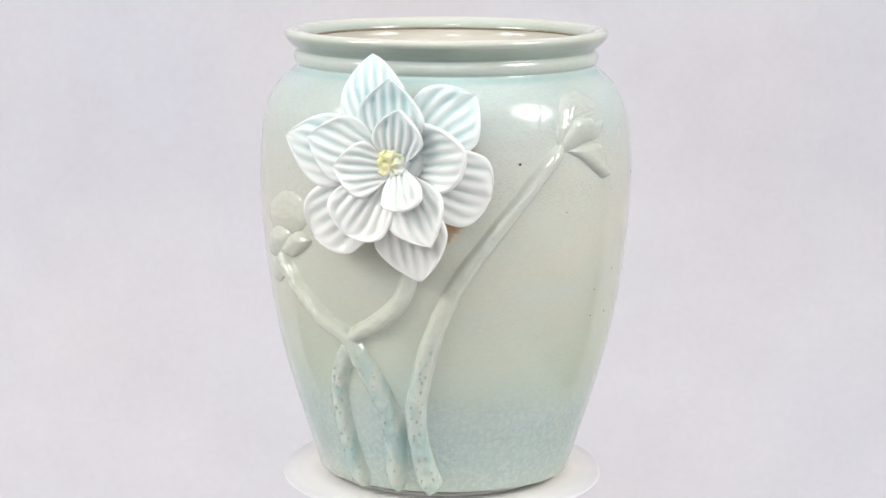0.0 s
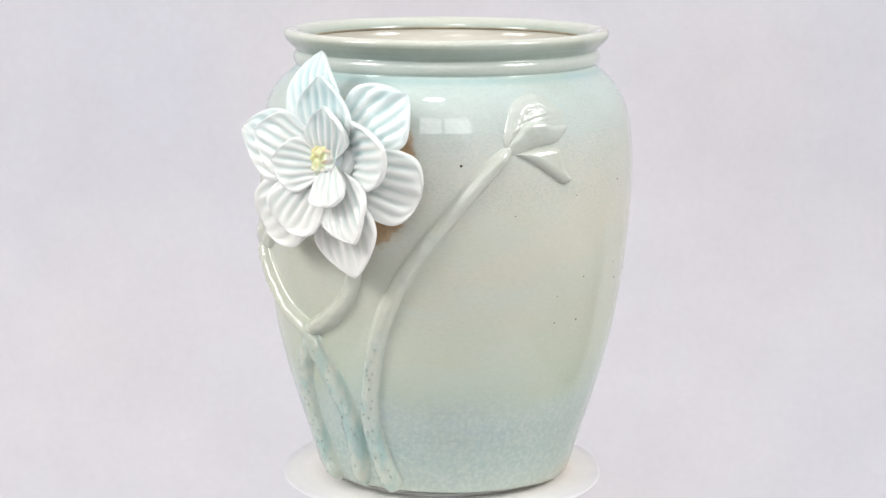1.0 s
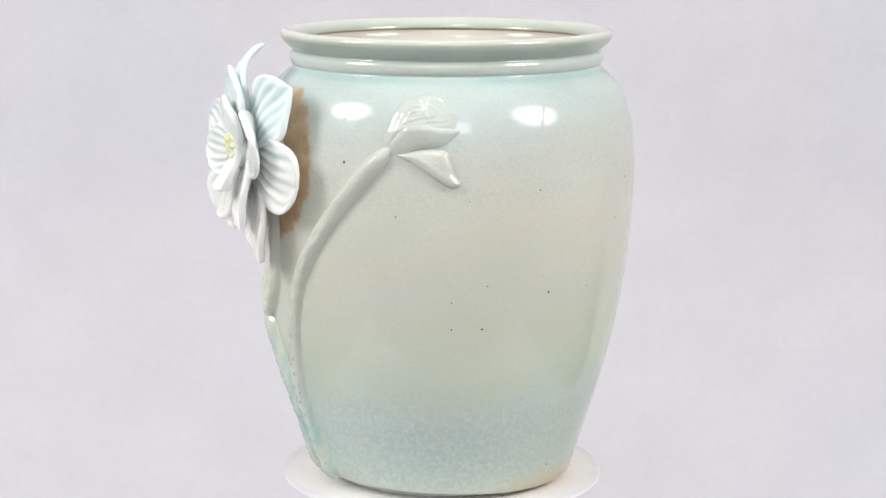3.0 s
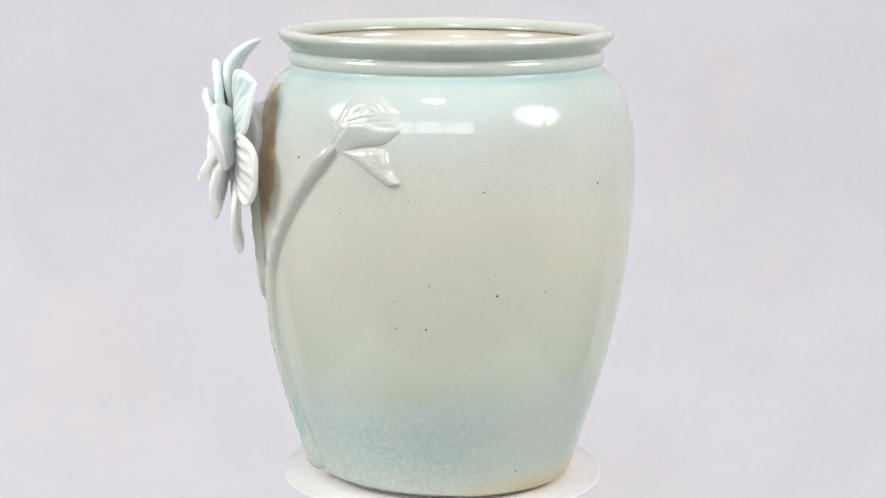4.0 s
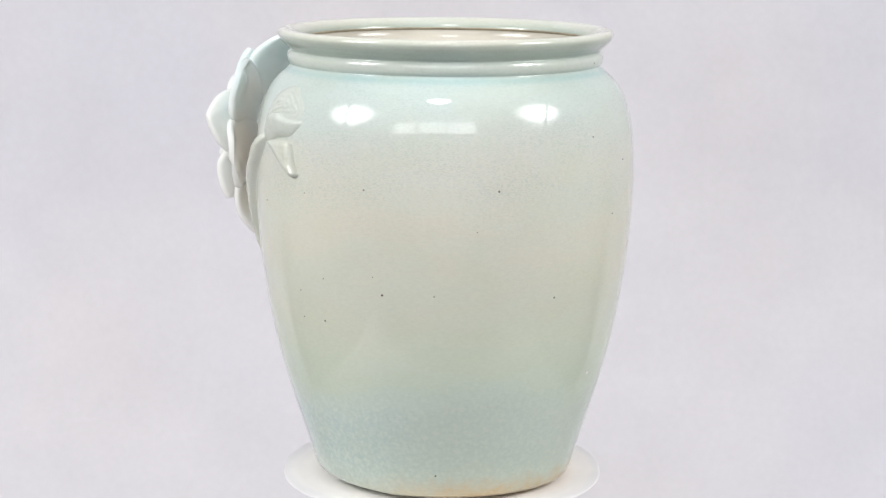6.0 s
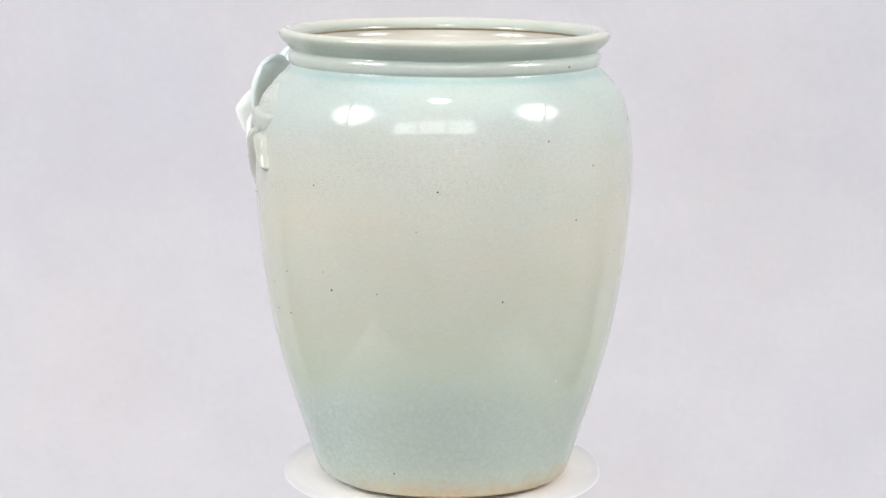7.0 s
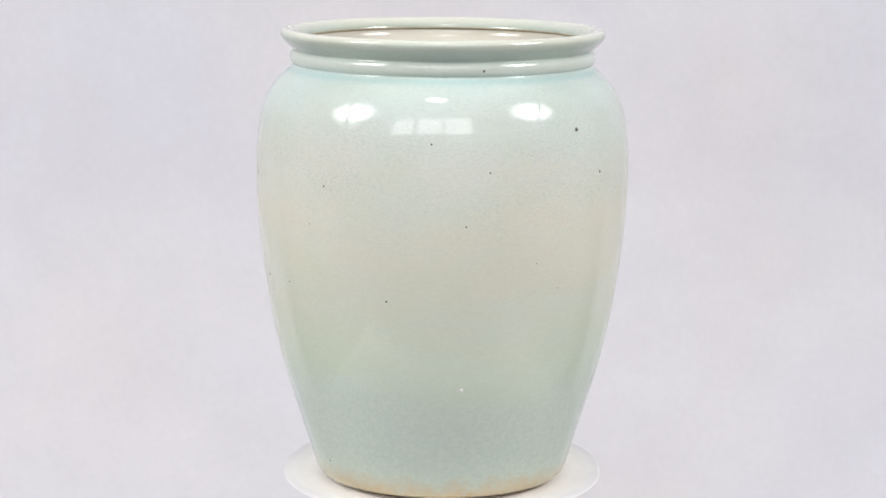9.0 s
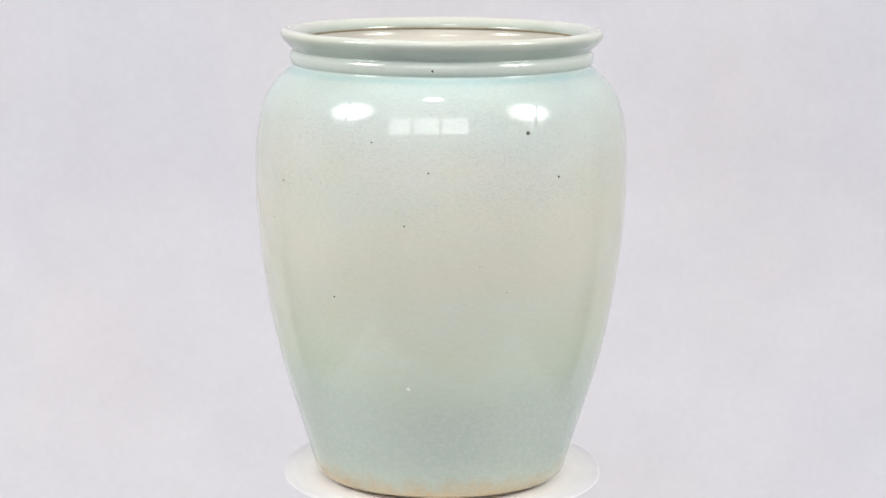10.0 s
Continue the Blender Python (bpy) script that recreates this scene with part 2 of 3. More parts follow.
def spline(pts, count):
    """Catmull-Rom through pts, evenly in the parameter."""
    p = [np.array(q, float) for q in pts]
    p = [2 * p[0] - p[1]] + p + [2 * p[-1] - p[-2]]
    out = []
    for k in range(count):
        s = k / (count - 1) * (len(p) - 3)
        i = min(int(s), len(p) - 4)
        f = s - i
        a, b, c, d = p[i:i + 4]
        out.append(0.5 * (2 * b + (c - a) * f + (2 * a - 5 * b + 4 * c - d) * f * f + (3 * b - a - 3 * c + d) * f ** 3))
    return out


# ---------------------------------------------------------------- the room
def cyclorama():
    """Lilac-white cloth that hangs behind the vase and sweeps forward under its stand."""
    bm = bmesh.new()
    prof = [(-0.82, -0.45), (-0.65, -0.45), (-0.40, -0.45), (0.0, -0.45), (0.30, -0.45), (0.55, -0.45)]
    for k in range(1, 9):
        a = radians(90 * k / 8)
        prof.append((0.55 + 0.55 * math.sin(a), -0.45 + 0.55 * (1 - math.cos(a))))
    prof += [(1.10, 0.4), (1.10, 0.8), (1.10, 1.2), (1.10, 1.7)]
    rows = []
    for y, z in spline(prof, 110):
        half = 0.92 + 1.45 * max(0.0, min(1.0, (y - 0.35) / 0.7)) ** 2
        row = []
        for i in range(81):
            x = half * (i / 40 - 1)
            k = max(0.0, min(1.0, (y - 0.3) / 0.6))
            wave = 0.012 * k * noise.noise(Vector((x * 2.0, z * 1.2, 3.1))) + 0.003 * k * noise.noise(Vector((x * 7.0, z * 4.0, 7.7)))
            row.append(bm.verts.new((x, y + wave, z)))
        rows.append(row)
    grid_faces(bm, rows)
    ob = mesh_ob("backdrop", bm, MAT_CLOTH)
    sol = ob.modifiers.new("thickness", "SOLIDIFY")
    sol.thickness, sol.offset = 0.003, -1
    return tagged(ob, "pale lilac-white cloth backdrop hanging behind the vase", "backdrop", kind="structure")


def room():
    for name, dims, mat, label in (
            ("floor", (-2.6, 2.6, -3.2, 2.0, -0.80, -0.75), MAT_FLOOR, "plain dark grey studio floor"),
            ("ceiling", (-2.6, 2.6, -3.2, 2.0, 2.2, 2.25), MAT_WALL, "plain white studio ceiling"),
            ("wall_left", (-2.7, -2.6, -3.2, 2.0, -0.80, 2.25), MAT_WALL_WARM, "plain warm white studio wall"),
            ("wall_right", (2.6, 2.7, -3.2, 2.0, -0.80, 2.25), MAT_WALL_WARM, "plain warm white studio wall"),
            ("wall_back", (-2.7, 2.7, 2.0, 2.1, -0.80, 2.25), MAT_WALL, "plain white studio wall behind the backdrop")):
        bm = bmesh.new()
        box(bm, *dims)
        tagged(mesh_ob(name, bm, mat, smooth=False), label, name.split("_")[0], kind="structure")
    # wall behind the camera, with three window openings
    bm = bmesh.new()
    y0, y1 = -3.3, -3.2
    xs = [-2.10, -1.08, -0.02, 1.02]
    z0, z1 = 1.28, 2.15
    box(bm, -2.7, 2.7, y0, y1, -0.80, z0)
    box(bm, -2.7, 2.7, y0, y1, z1, 2.25)
    box(bm, -2.7, xs[0], y0, y1, z0, z1)
    box(bm, xs[3], 2.7, y0, y1, z0, z1)
    for x in xs[1:3]:
        box(bm, x - 0.05, x + 0.05, y0, y1, z0, z1)
    tagged(mesh_ob("wall_front", bm, MAT_WALL, smooth=False), "white studio wall with three windows", "wall", kind="structure")
    bm = bmesh.new()
    box(bm, -0.9, 0.9, -0.80, 0.55, -0.495, -0.455)
    tagged(mesh_ob("table_top", bm, MAT_WALL, smooth=False), "plain table top under the cloth", "table", kind="structure")


cyclorama()
room()
area_lamp("window_daylight", (-0.54, -3.36, 1.72), (-0.54, 0, 1.72), "RECTANGLE", 3.3, 0.95, 39.5, (0.965, 0.98, 1.0))

# ---------------------------------------------------------------- the softboxes
MAT_BLACK = plain("black_nylon", (0.03, 0.03, 0.03), 0.6, 0.2, 80.0)


def softbox(eye, across, lean):
    """A round softbox on a pole: rim, one dark strut across its face, and a pole to the floor."""
    top = new("softbox")
    tagged(top, "round white softbox lamp on a black stand", "studio lamp", "softboxes beside the camera")
    m = look(eye, VASE_TOP)
    bm = bmesh.new()
    rows = []
    for k in range(48):
        a = 2 * math.pi * k / 48
        rows.append([bm.verts.new(m @ Vector(((0.60 + 0.02 * math.cos(b)) * math.cos(a), (0.60 + 0.02 * math.cos(b)) * math.sin(a), 0.02 * math.sin(b)))) for b in (2 * math.pi * j / 8 for j in range(8))])
    grid_faces(bm, rows, close_u=True, close_v=True)
    part("rim", bm, MAT_BLACK, top)
    bm = bmesh.new()
    box(bm, across - 0.022, across + 0.022, -0.59, 0.59, -0.06, -0.03)
    bmesh.ops.transform(bm, matrix=m @ pose(0, 0, 0, 0, 0, lean), verts=bm.verts)
    part("strut", bm, MAT_BLACK, top, smooth=False)
    bm = bmesh.new()
    back = m @ Vector((0, 0, 0.12))
    bmesh.ops.create_cone(bm, cap_ends=True, segments=16, radius1=0.018, radius2=0.018, depth=back.z + 0.74, matrix=Matrix.Translation((back.x, back.y, (back.z - 0.74) / 2)))
    part("pole", bm, MAT_BLACK, top)
    bm = bmesh.new()
    rows = []
    for r, z in ((0.59, 0.005), (0.48, 0.06), (0.20, 0.12), (0.03, 0.15)):
        rows.append([bm.verts.new(m @ Vector((r * math.cos(2 * math.pi * k / 48), r * math.sin(2 * math.pi * k / 48), z))) for k in range(48)])
    grid_faces(bm, rows, close_v=True)
    bm.faces.new(rows[-1])
    part("shell", bm, MAT_BLACK, top)


softbox(SOFT_LEFT, -0.10, 20)
softbox(SOFT_RIGHT, 0.16, -25)

# ---------------------------------------------------------------- the plate
def lathe(prof, seg=160):
    bm = bmesh.new()
    rows = []
    for r, z in prof:
        rows.append([bm.verts.new((r * math.cos(2 * math.pi * k / seg), r * math.sin(2 * math.pi * k / seg), z)) for k in range(seg)])
    grid_faces(bm, rows, close_v=True)
    return bm


def ceiling_lamp():
    """A round white lamp under the ceiling: a shallow housing with a rolled rim round its bright face."""
    top = new("ceiling_lamp")
    top.matrix_world = pose(-0.15, -0.98, 2.12)
    tagged(top, "round white ceiling lamp fixed under the ceiling", "ceiling lamp")
    part("housing", lathe([(0.0005, 0.012), (0.205, 0.012), (0.215, 0.030), (0.205, 0.065), (0.150, 0.0795), (0.0005, 0.0795)], 64), MAT_PLATE, top)
    part("rim", lathe([(0.196, 0.010), (0.204, -0.004), (0.212, -0.002), (0.214, 0.012), (0.206, 0.020), (0.196, 0.010)], 64), MAT_BLACK, top, "thin dark metal rim")


ceiling_lamp()

turntable = new("turntable")
tagged(turntable, "round white turntable plate under the vase", "turntable")
part("plate", lathe([(0.0005, -0.0030), (0.070, -0.0030), (0.0712, -0.0022), (0.0712, -0.0008), (0.070, 0.0), (0.0005, 0.0)], 96), MAT_PLATE, turntable)


def halo_board():
    """White glow painted round the foot, fading to cloth lilac towards the rim."""
    m, n, l, s = material("white_halo_board")
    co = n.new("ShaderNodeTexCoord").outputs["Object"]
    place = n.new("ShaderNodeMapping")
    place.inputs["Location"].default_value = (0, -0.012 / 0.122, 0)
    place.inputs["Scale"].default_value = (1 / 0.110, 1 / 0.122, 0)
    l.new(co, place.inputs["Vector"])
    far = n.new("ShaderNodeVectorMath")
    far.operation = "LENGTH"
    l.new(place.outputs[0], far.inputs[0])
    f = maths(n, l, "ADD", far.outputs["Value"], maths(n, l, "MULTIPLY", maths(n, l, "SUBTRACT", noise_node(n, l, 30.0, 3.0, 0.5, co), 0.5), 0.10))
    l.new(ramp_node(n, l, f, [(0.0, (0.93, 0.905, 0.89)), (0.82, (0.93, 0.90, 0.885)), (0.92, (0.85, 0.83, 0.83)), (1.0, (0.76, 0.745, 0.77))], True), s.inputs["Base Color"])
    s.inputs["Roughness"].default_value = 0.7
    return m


MAT_BOARD = halo_board()


def stand():
    """A thin white board that carries the painted glow, on a round post."""
    top = new("display_stand")
    tagged(top, "white rounded display board with a painted glow, on a post under the vase", "stand")
    bm = bmesh.new()
    rows = []
    for f, z in ((0.02, -0.0065), (0.6, -0.0065), (0.97, -0.0052), (0.99, -0.0044), (1.0, -0.0036), (0.998, -0.0033), (0.99, -0.0031), (0.9, -0.0031), (0.6, -0.0031), (0.3, -0.0031), (0.02, -0.0031)):
        row = []
        for k in range(128):
            a = 2 * math.pi * k / 128
            c, d = math.cos(a), math.sin(a)
            row.append(bm.verts.new((0.110 * f * math.copysign(abs(c) ** 0.9, c), 0.012 + 0.122 * f * math.copysign(abs(d) ** 0.9, d), z)))
        rows.append(row)
    grid_faces(bm, rows, close_v=True)
    bm.faces.new(rows[-1])
    bm.faces.new(rows[0])
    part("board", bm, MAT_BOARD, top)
    part("post", lathe([(0.0005, -0.448), (0.057, -0.448), (0.060, -0.445), (0.060, -0.010), (0.058, -0.0066), (0.0005, -0.0066)], 96), MAT_PLATE, top)


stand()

# ---------------------------------------------------------------- the vase
SHORT_AXIS = radians(-6)
OFFSET = (0.0019 * math.cos(radians(36)), 0.0019 * math.sin(radians(36)))
PROFILE = [(0.0790, 0.0000), (0.0830, 0.0003), (0.0850, 0.0022), (0.0866, 0.0060), (0.0888, 0.0131), (0.0948, 0.0332), (0.1013, 0.0533),
           (0.1073, 0.0731), (0.1123, 0.0927), (0.1163, 0.1123), (0.1196, 0.1318), (0.1222, 0.1512), (0.1243, 0.1706),
           (0.1257, 0.1898), (0.1261, 0.2090), (0.1255, 0.2281), (0.1232, 0.2469), (0.1192, 0.2581), (0.1145, 0.2656),
           (0.1110, 0.2700), (0.1065, 0.2740), (0.1030, 0.2772)]
NECK = [(0.1012, 0.2790), (0.1008, 0.2800), (0.1018, 0.2814), (0.1025, 0.2834), (0.1026, 0.2858), (0.1019, 0.2878), (0.1009, 0.2890), (0.1012, 0.2900),
        (0.1030, 0.2918), (0.1056, 0.2944), (0.1077, 0.2970), (0.1087, 0.2993), (0.1087, 0.3010), (0.1076, 0.3026), (0.1050, 0.3034), (0.1015, 0.3030)]
LIP = [(0.0985, 0.3016), (0.0960, 0.2996), (0.0945, 0.2977), (0.0943, 0.2968)]
INSIDE = [(0.0948, 0.2950), (0.0946, 0.2935), (0.0938, 0.2912), (0.0918, 0.2885), (0.0888, 0.2860), (0.0875, 0.2800), (0.0975, 0.2690), (0.1100, 0.2580), (0.1165, 0.2450), (0.1190, 0.2200), (0.1175, 0.1700),
          (0.1110, 0.1200), (0.1000, 0.0700), (0.0870, 0.0250), (0.0780, 0.0100), (0.0500, 0.0080), (0.0010, 0.0080)]
R_TABLE = [q[0] for q in PROFILE + NECK[1:11]]
Z_TABLE = [q[1] for q in PROFILE + NECK[1:11]]


def oval(phi, z):
    e = 0.020 + 0.022 * max(0.0, min(1.0, (z - 0.25) / 0.03))
    return 1 + e * math.sin(phi - SHORT_AXIS) ** 2


def lift(phi, z):
    """The foot is trimmed a little shorter below the flower."""
    return 0.0032 * max(0.0, 1 - z / 0.05) * max(0.0, math.cos(phi - radians(-100))) ** 0.7


def surface(phi, z, h=0.0):
    """The place on the vase's outer face at the angle phi and height z, h metres proud of it."""
    r = float(np.interp(z, Z_TABLE, R_TABLE)) * oval(phi, z)
    s = (float(np.interp(z + 0.003, Z_TABLE, R_TABLE)) - float(np.interp(z - 0.003, Z_TABLE, R_TABLE))) / 0.006
    n = Vector((math.cos(phi), math.sin(phi), -s)).normalized()
    return Vector((r * math.cos(phi), r * math.sin(phi), z + lift(phi, z))) + n * h


def ring_mesh(prof, seg=192):
    bm = bmesh.new()
    rows = []
    for r, z in prof:
        row = []
        for k in range(seg):
            a = 2 * math.pi * k / seg
            row.append(bm.verts.new((r * oval(a, z) * math.cos(a), r * oval(a, z) * math.sin(a), z + lift(a, z) * min(1.0, r / 0.08))))
        rows.append(row)
    grid_faces(bm, rows, close_v=True)
    return bm


vase = new("vase")
tagged(vase, "pale celadon-glazed ceramic vase with raised stems, buds and white flower", "vase")
body_prof = spline(PROFILE[4:], 110)
for k in range(30):
    body_prof = [body_prof[0]] + [0.25 * a + 0.5 * b + 0.25 * c for a, b, c in zip(body_prof, body_prof[1:], body_prof[2:])] + [body_prof[-1]]
body_prof = PROFILE[:4] + [tuple(q) for q in body_prof]
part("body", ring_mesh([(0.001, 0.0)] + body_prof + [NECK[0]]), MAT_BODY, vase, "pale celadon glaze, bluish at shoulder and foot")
part("neck", ring_mesh([tuple(q) for q in spline(NECK, 60)] + LIP), MAT_BODY, vase, "grey-green glazed neck ring and rolled lip, with shade painted under the lip")
part("inner_edge", ring_mesh([LIP[-1], (0.0940, 0.2965), (0.0940, 0.2960), (0.0944, 0.2955), INSIDE[0]]), MAT_BROWN, vase, "thin brown line inside the lip")
part("inner_wall", ring_mesh([tuple(q) for q in spline(INSIDE, 50)]), MAT_INSIDE, vase, "cream glazed inside")


def rib_height(i, t, high, seed):
    return 1.2 * high * (1 + 0.13 * noise.noise(Vector((i * 0.35, t * 1.2, seed + 0.5))) + 0.10 * noise.noise(Vector((i * 0.9, t * 2.6, seed + 4.5))))


def ribbon(path, name, label="", flat=0.5, count=60, seed=0):
    """A raised rib that lies on the vase and melts into its glaze. Path rows: degrees, metres high, half width, height."""
    bm = bmesh.new()
    pts = spline(path, count)
    rows = []
    for i, (deg, z, wid, high) in enumerate(pts):
        phi = radians(deg)
        a, b = pts[max(0, i - 1)], pts[min(count - 1, i + 1)]
        r = float(np.interp(z, Z_TABLE, R_TABLE))
        dx, dz = radians(b[0] - a[0]) * r, b[1] - a[1]
        ln = math.hypot(dx, dz) or 1e-6
        sx, sz = dz / ln, -dx / ln
        end = min(1.0, (i + 0.25) / 3.0, (count - 1 - i + 0.25) / 3.0)
        near = min(1.0, (i + 0.3) / 5.0, (count - 1 - i + 0.3) / 5.0)
        cap = math.sqrt(near * (2 - near))
        row = []
        for k in range(41):
            t = -1 + 2 * k / 40
            q = abs(t) * 1.35
            hump = math.sqrt(max(0.0, 1 - (q / 1.02) ** 2.2)) if q < 0.93 else 0.429 * max(0.0, (1.35 - q) / 0.42) ** 2.4
            h = rib_height(i, t, high, seed) * end ** 0.5 * hump - 0.0004
            pw = wid * cap * 1.35 * t * (1 + 0.10 * noise.noise(Vector((i * 0.22, seed + 9.0, 1.0))))
            row.append(bm.verts.new(surface(phi + sx * pw / r, max(0.0005, z + sz * pw), h)))
        rows.append(row)
    grid_faces(bm, rows)
    return part(name, bm, MAT_RELIEF, vase, label)


STEM_A = [(-127.6, 0.0008, 0.0075, 0.0050), (-129.7, 0.0280, 0.0068, 0.0054), (-129.9, 0.0525, 0.0062, 0.0052), (-128.6, 0.0770, 0.0058, 0.0048),
          (-124.8, 0.0938, 0.0058, 0.0048), (-121.3, 0.1070, 0.0056, 0.0040)]
STEM_B = [(-110.8, 0.0008, 0.0072, 0.0052), (-109.1, 0.0369, 0.0066, 0.0054), (-109.3, 0.0573, 0.0066, 0.0056), (-112.8, 0.0768, 0.0068, 0.0056),
          (-117.5, 0.0955, 0.0068, 0.0060), (-121.3, 0.1102, 0.0056, 0.0059), (-131.5, 0.1229, 0.0053, 0.0059), (-139.5, 0.1377, 0.0051, 0.0059),
          (-145.4, 0.1511, 0.0050, 0.0056), (-149.2, 0.1625, 0.0048, 0.0049)]
STEM_C = [(-124.0, 0.1085, 0.0040, 0.0032), (-121.0, 0.1108, 0.0048, 0.0049), (-117.5, 0.1150, 0.0050, 0.0052), (-110.2, 0.1239, 0.0051, 0.0054), (-103.5, 0.1380, 0.0050, 0.0050), (-100.4, 0.1551, 0.0048, 0.0047),
          (-99.1, 0.1780, 0.0046, 0.0045), (-99.0, 0.2060, 0.0045, 0.0045)]
STEM_D = [(-94.8, 0.0008, 0.0077, 0.0058), (-99.0, 0.0299, 0.0065, 0.0056), (-100.2, 0.0586, 0.0059, 0.0053), (-98.0, 0.0828, 0.0056, 0.0050),
          (-94.4, 0.1103, 0.0054, 0.0048), (-89.8, 0.1351, 0.0052, 0.0046), (-84.0, 0.1578, 0.0051, 0.0048), (-75.8, 0.1820, 0.0050, 0.0051),
          (-64.4, 0.2126, 0.0050, 0.0058), (-54.0, 0.2365, 0.0045, 0.0051)]
ribbon(STEM_A, "stem", seed=1)
ribbon(STEM_B, "stem", count=90, seed=2)
ribbon(STEM_C, "stem", seed=3)
ribbon(STEM_D, "stem", count=110, seed=4)


def motions():
    rows = []
    for k in range(21):
        t = k * 0.5
        a = -TURN_RATE * t
        ca, sa = math.cos(radians(a)), math.sin(radians(a))
        rows.append((t, pose(OFFSET[0] * ca - OFFSET[1] * sa, OFFSET[0] * sa + OFFSET[1] * ca, 0.0005, 0, 0, a)))
    walk(vase, rows)
    walk(turntable, [(t, pose(0, 0, 0, 0, 0, -TURN_RATE * t)) for t in (k * 0.5 for k in range(21))])



# ---------------------------------------------------------------- the flower

def petal(parent, root, tip, mid_out, width, widest, blunt, cup, ridges=4.5, twist=0.0, seed=0, curl=0.0, crinkle=0.35):
    """A ridged petal from root to tip (millimetres in the flower's frame), its middle lifted by mid_out."""
    bm = bmesh.new()
    a, c = Vector(root), Vector(tip)
    b = (a + c) * 0.5 + Vector((0, 0, mid_out))
    along = Vector((c.x - a.x, c.y - a.y, 0)).normalized()
    side = Vector((-along.y, along.x, 0))
    ns, nt = 34, 44
    tint_map = bm.verts.layers.float.new("groove")
    rows = []
    for i in range(ns + 1):
        s = i / ns
        p = a * (1 - s) ** 2 + (b * 2 - (a + c) * 0.5) * 2 * s * (1 - s) + c * s * s
        if s < widest:
            g = 0.30 + 0.70 * math.sin(math.pi / 2 * s / widest) ** 1.1
        else:
            q = (s - widest) / (1 - widest)
            g = (1 - q ** (1.5 + 1.6 * blunt)) ** (1.0 - 0.45 * blunt)
        half = max(width / 2 * g, 0.25)
        d = (b - a).lerp(c - b, s).normalized()
        up = side.cross(d)
        if up.z < 0:
            up = -up
        row = []
        edge_thick = 3.6 * math.sqrt(max(0.0, 1 - 0.9 * s ** 16))
        lift_tip = curl * max(0.0, s - 0.6) ** 2 / 0.16
        for k in range(2 * nt):
            top = k < nt
            t = -1 + 2 * (k / (nt - 1)) if top else 1 - 2 * ((k - nt) / (nt - 1))
            t = math.sin(t * math.pi / 2)
            fade = max(0.0, 1 - abs(t) ** 4) * max(0.0, min(1.0, (1 - s) * 4)) * (0.5 + 0.5 * min(1.0, s * 4))
            fan = half * t / (width / 2 * (0.55 + 0.45 * min(1.15, s / widest))) + 0.05 * math.sin(seed * 2.1 + 3.0 * s)
            rid = math.cos(math.pi * ridges * fan + seed)
            rid = (rid if rid > 0 else rid * 1.3) * 0.74 * fade
            rimy = 0.85 * max(0.0, min(1.0, (abs(t) - 0.76) / 0.14))
            bow = cup * (t * t - 0.35) * (0.4 + 0.6 * s) * g
            wav = 3.4 * noise.noise(Vector((s * 2.2, t * 1.5, seed * 3.7))) * s * min(1.0, 1.4 * g) + crinkle * math.sin(9 * s + seed) * t ** 3 * g + twist * t * s * g
            th = edge_thick * math.sqrt(max(0.0, 1 - t ** 14)) + 0.05
            h = bow + wav + lift_tip + (th * 0.5 + rid + rimy if top else -th * 0.75)
            jag = 1 + 0.030 * noise.noise(Vector((s * 5.0, 1.0 if t > 0 else -1.0, seed * 1.3)))
            pt = p + side * (half * t * jag) + up * h
            vert = bm.verts.new(face(pt.x, pt.y, pt.z))
            vert[tint_map] = max(0.0, min(1.0, 0.35 - 0.9 * rid)) * fade if top else 0.05
            row.append(vert)
        rows.append(row)
    grid_faces(bm, rows, close_v=True)
    bm.faces.new(rows[0])
    bm.faces.new(rows[-1])
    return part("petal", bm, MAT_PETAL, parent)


def flower_core():
    """The lump of porcelain slip that joins the flower to the pot."""
    bm = bmesh.new()
    rows = []
    for i in range(15):
        s = i / 14
        w = -4 + 25 * s
        rad = 21 * (1 - 0.20 * s ** 1.5) * (1 if s < 0.93 else 0.8)
        row = []
        for k in range(40):
            a = 2 * math.pi * k / 40
            r = rad * (1 + 0.38 * noise.noise(Vector((math.cos(a) * 1.9, math.sin(a) * 1.9, s * 2.6))))
            row.append(bm.verts.new(face(r * math.cos(a), r * 1.25 * math.sin(a) - 2, w)))
        rows.append(row)
    grid_faces(bm, rows, close_v=True)
    bm.faces.new(rows[0])
    bm.faces.new(rows[-1])
    return part("flower", bm, MAT_PETAL, vase, "white porcelain flower with ridged pale-blue petals, applied on the side")


flower = flower_core()
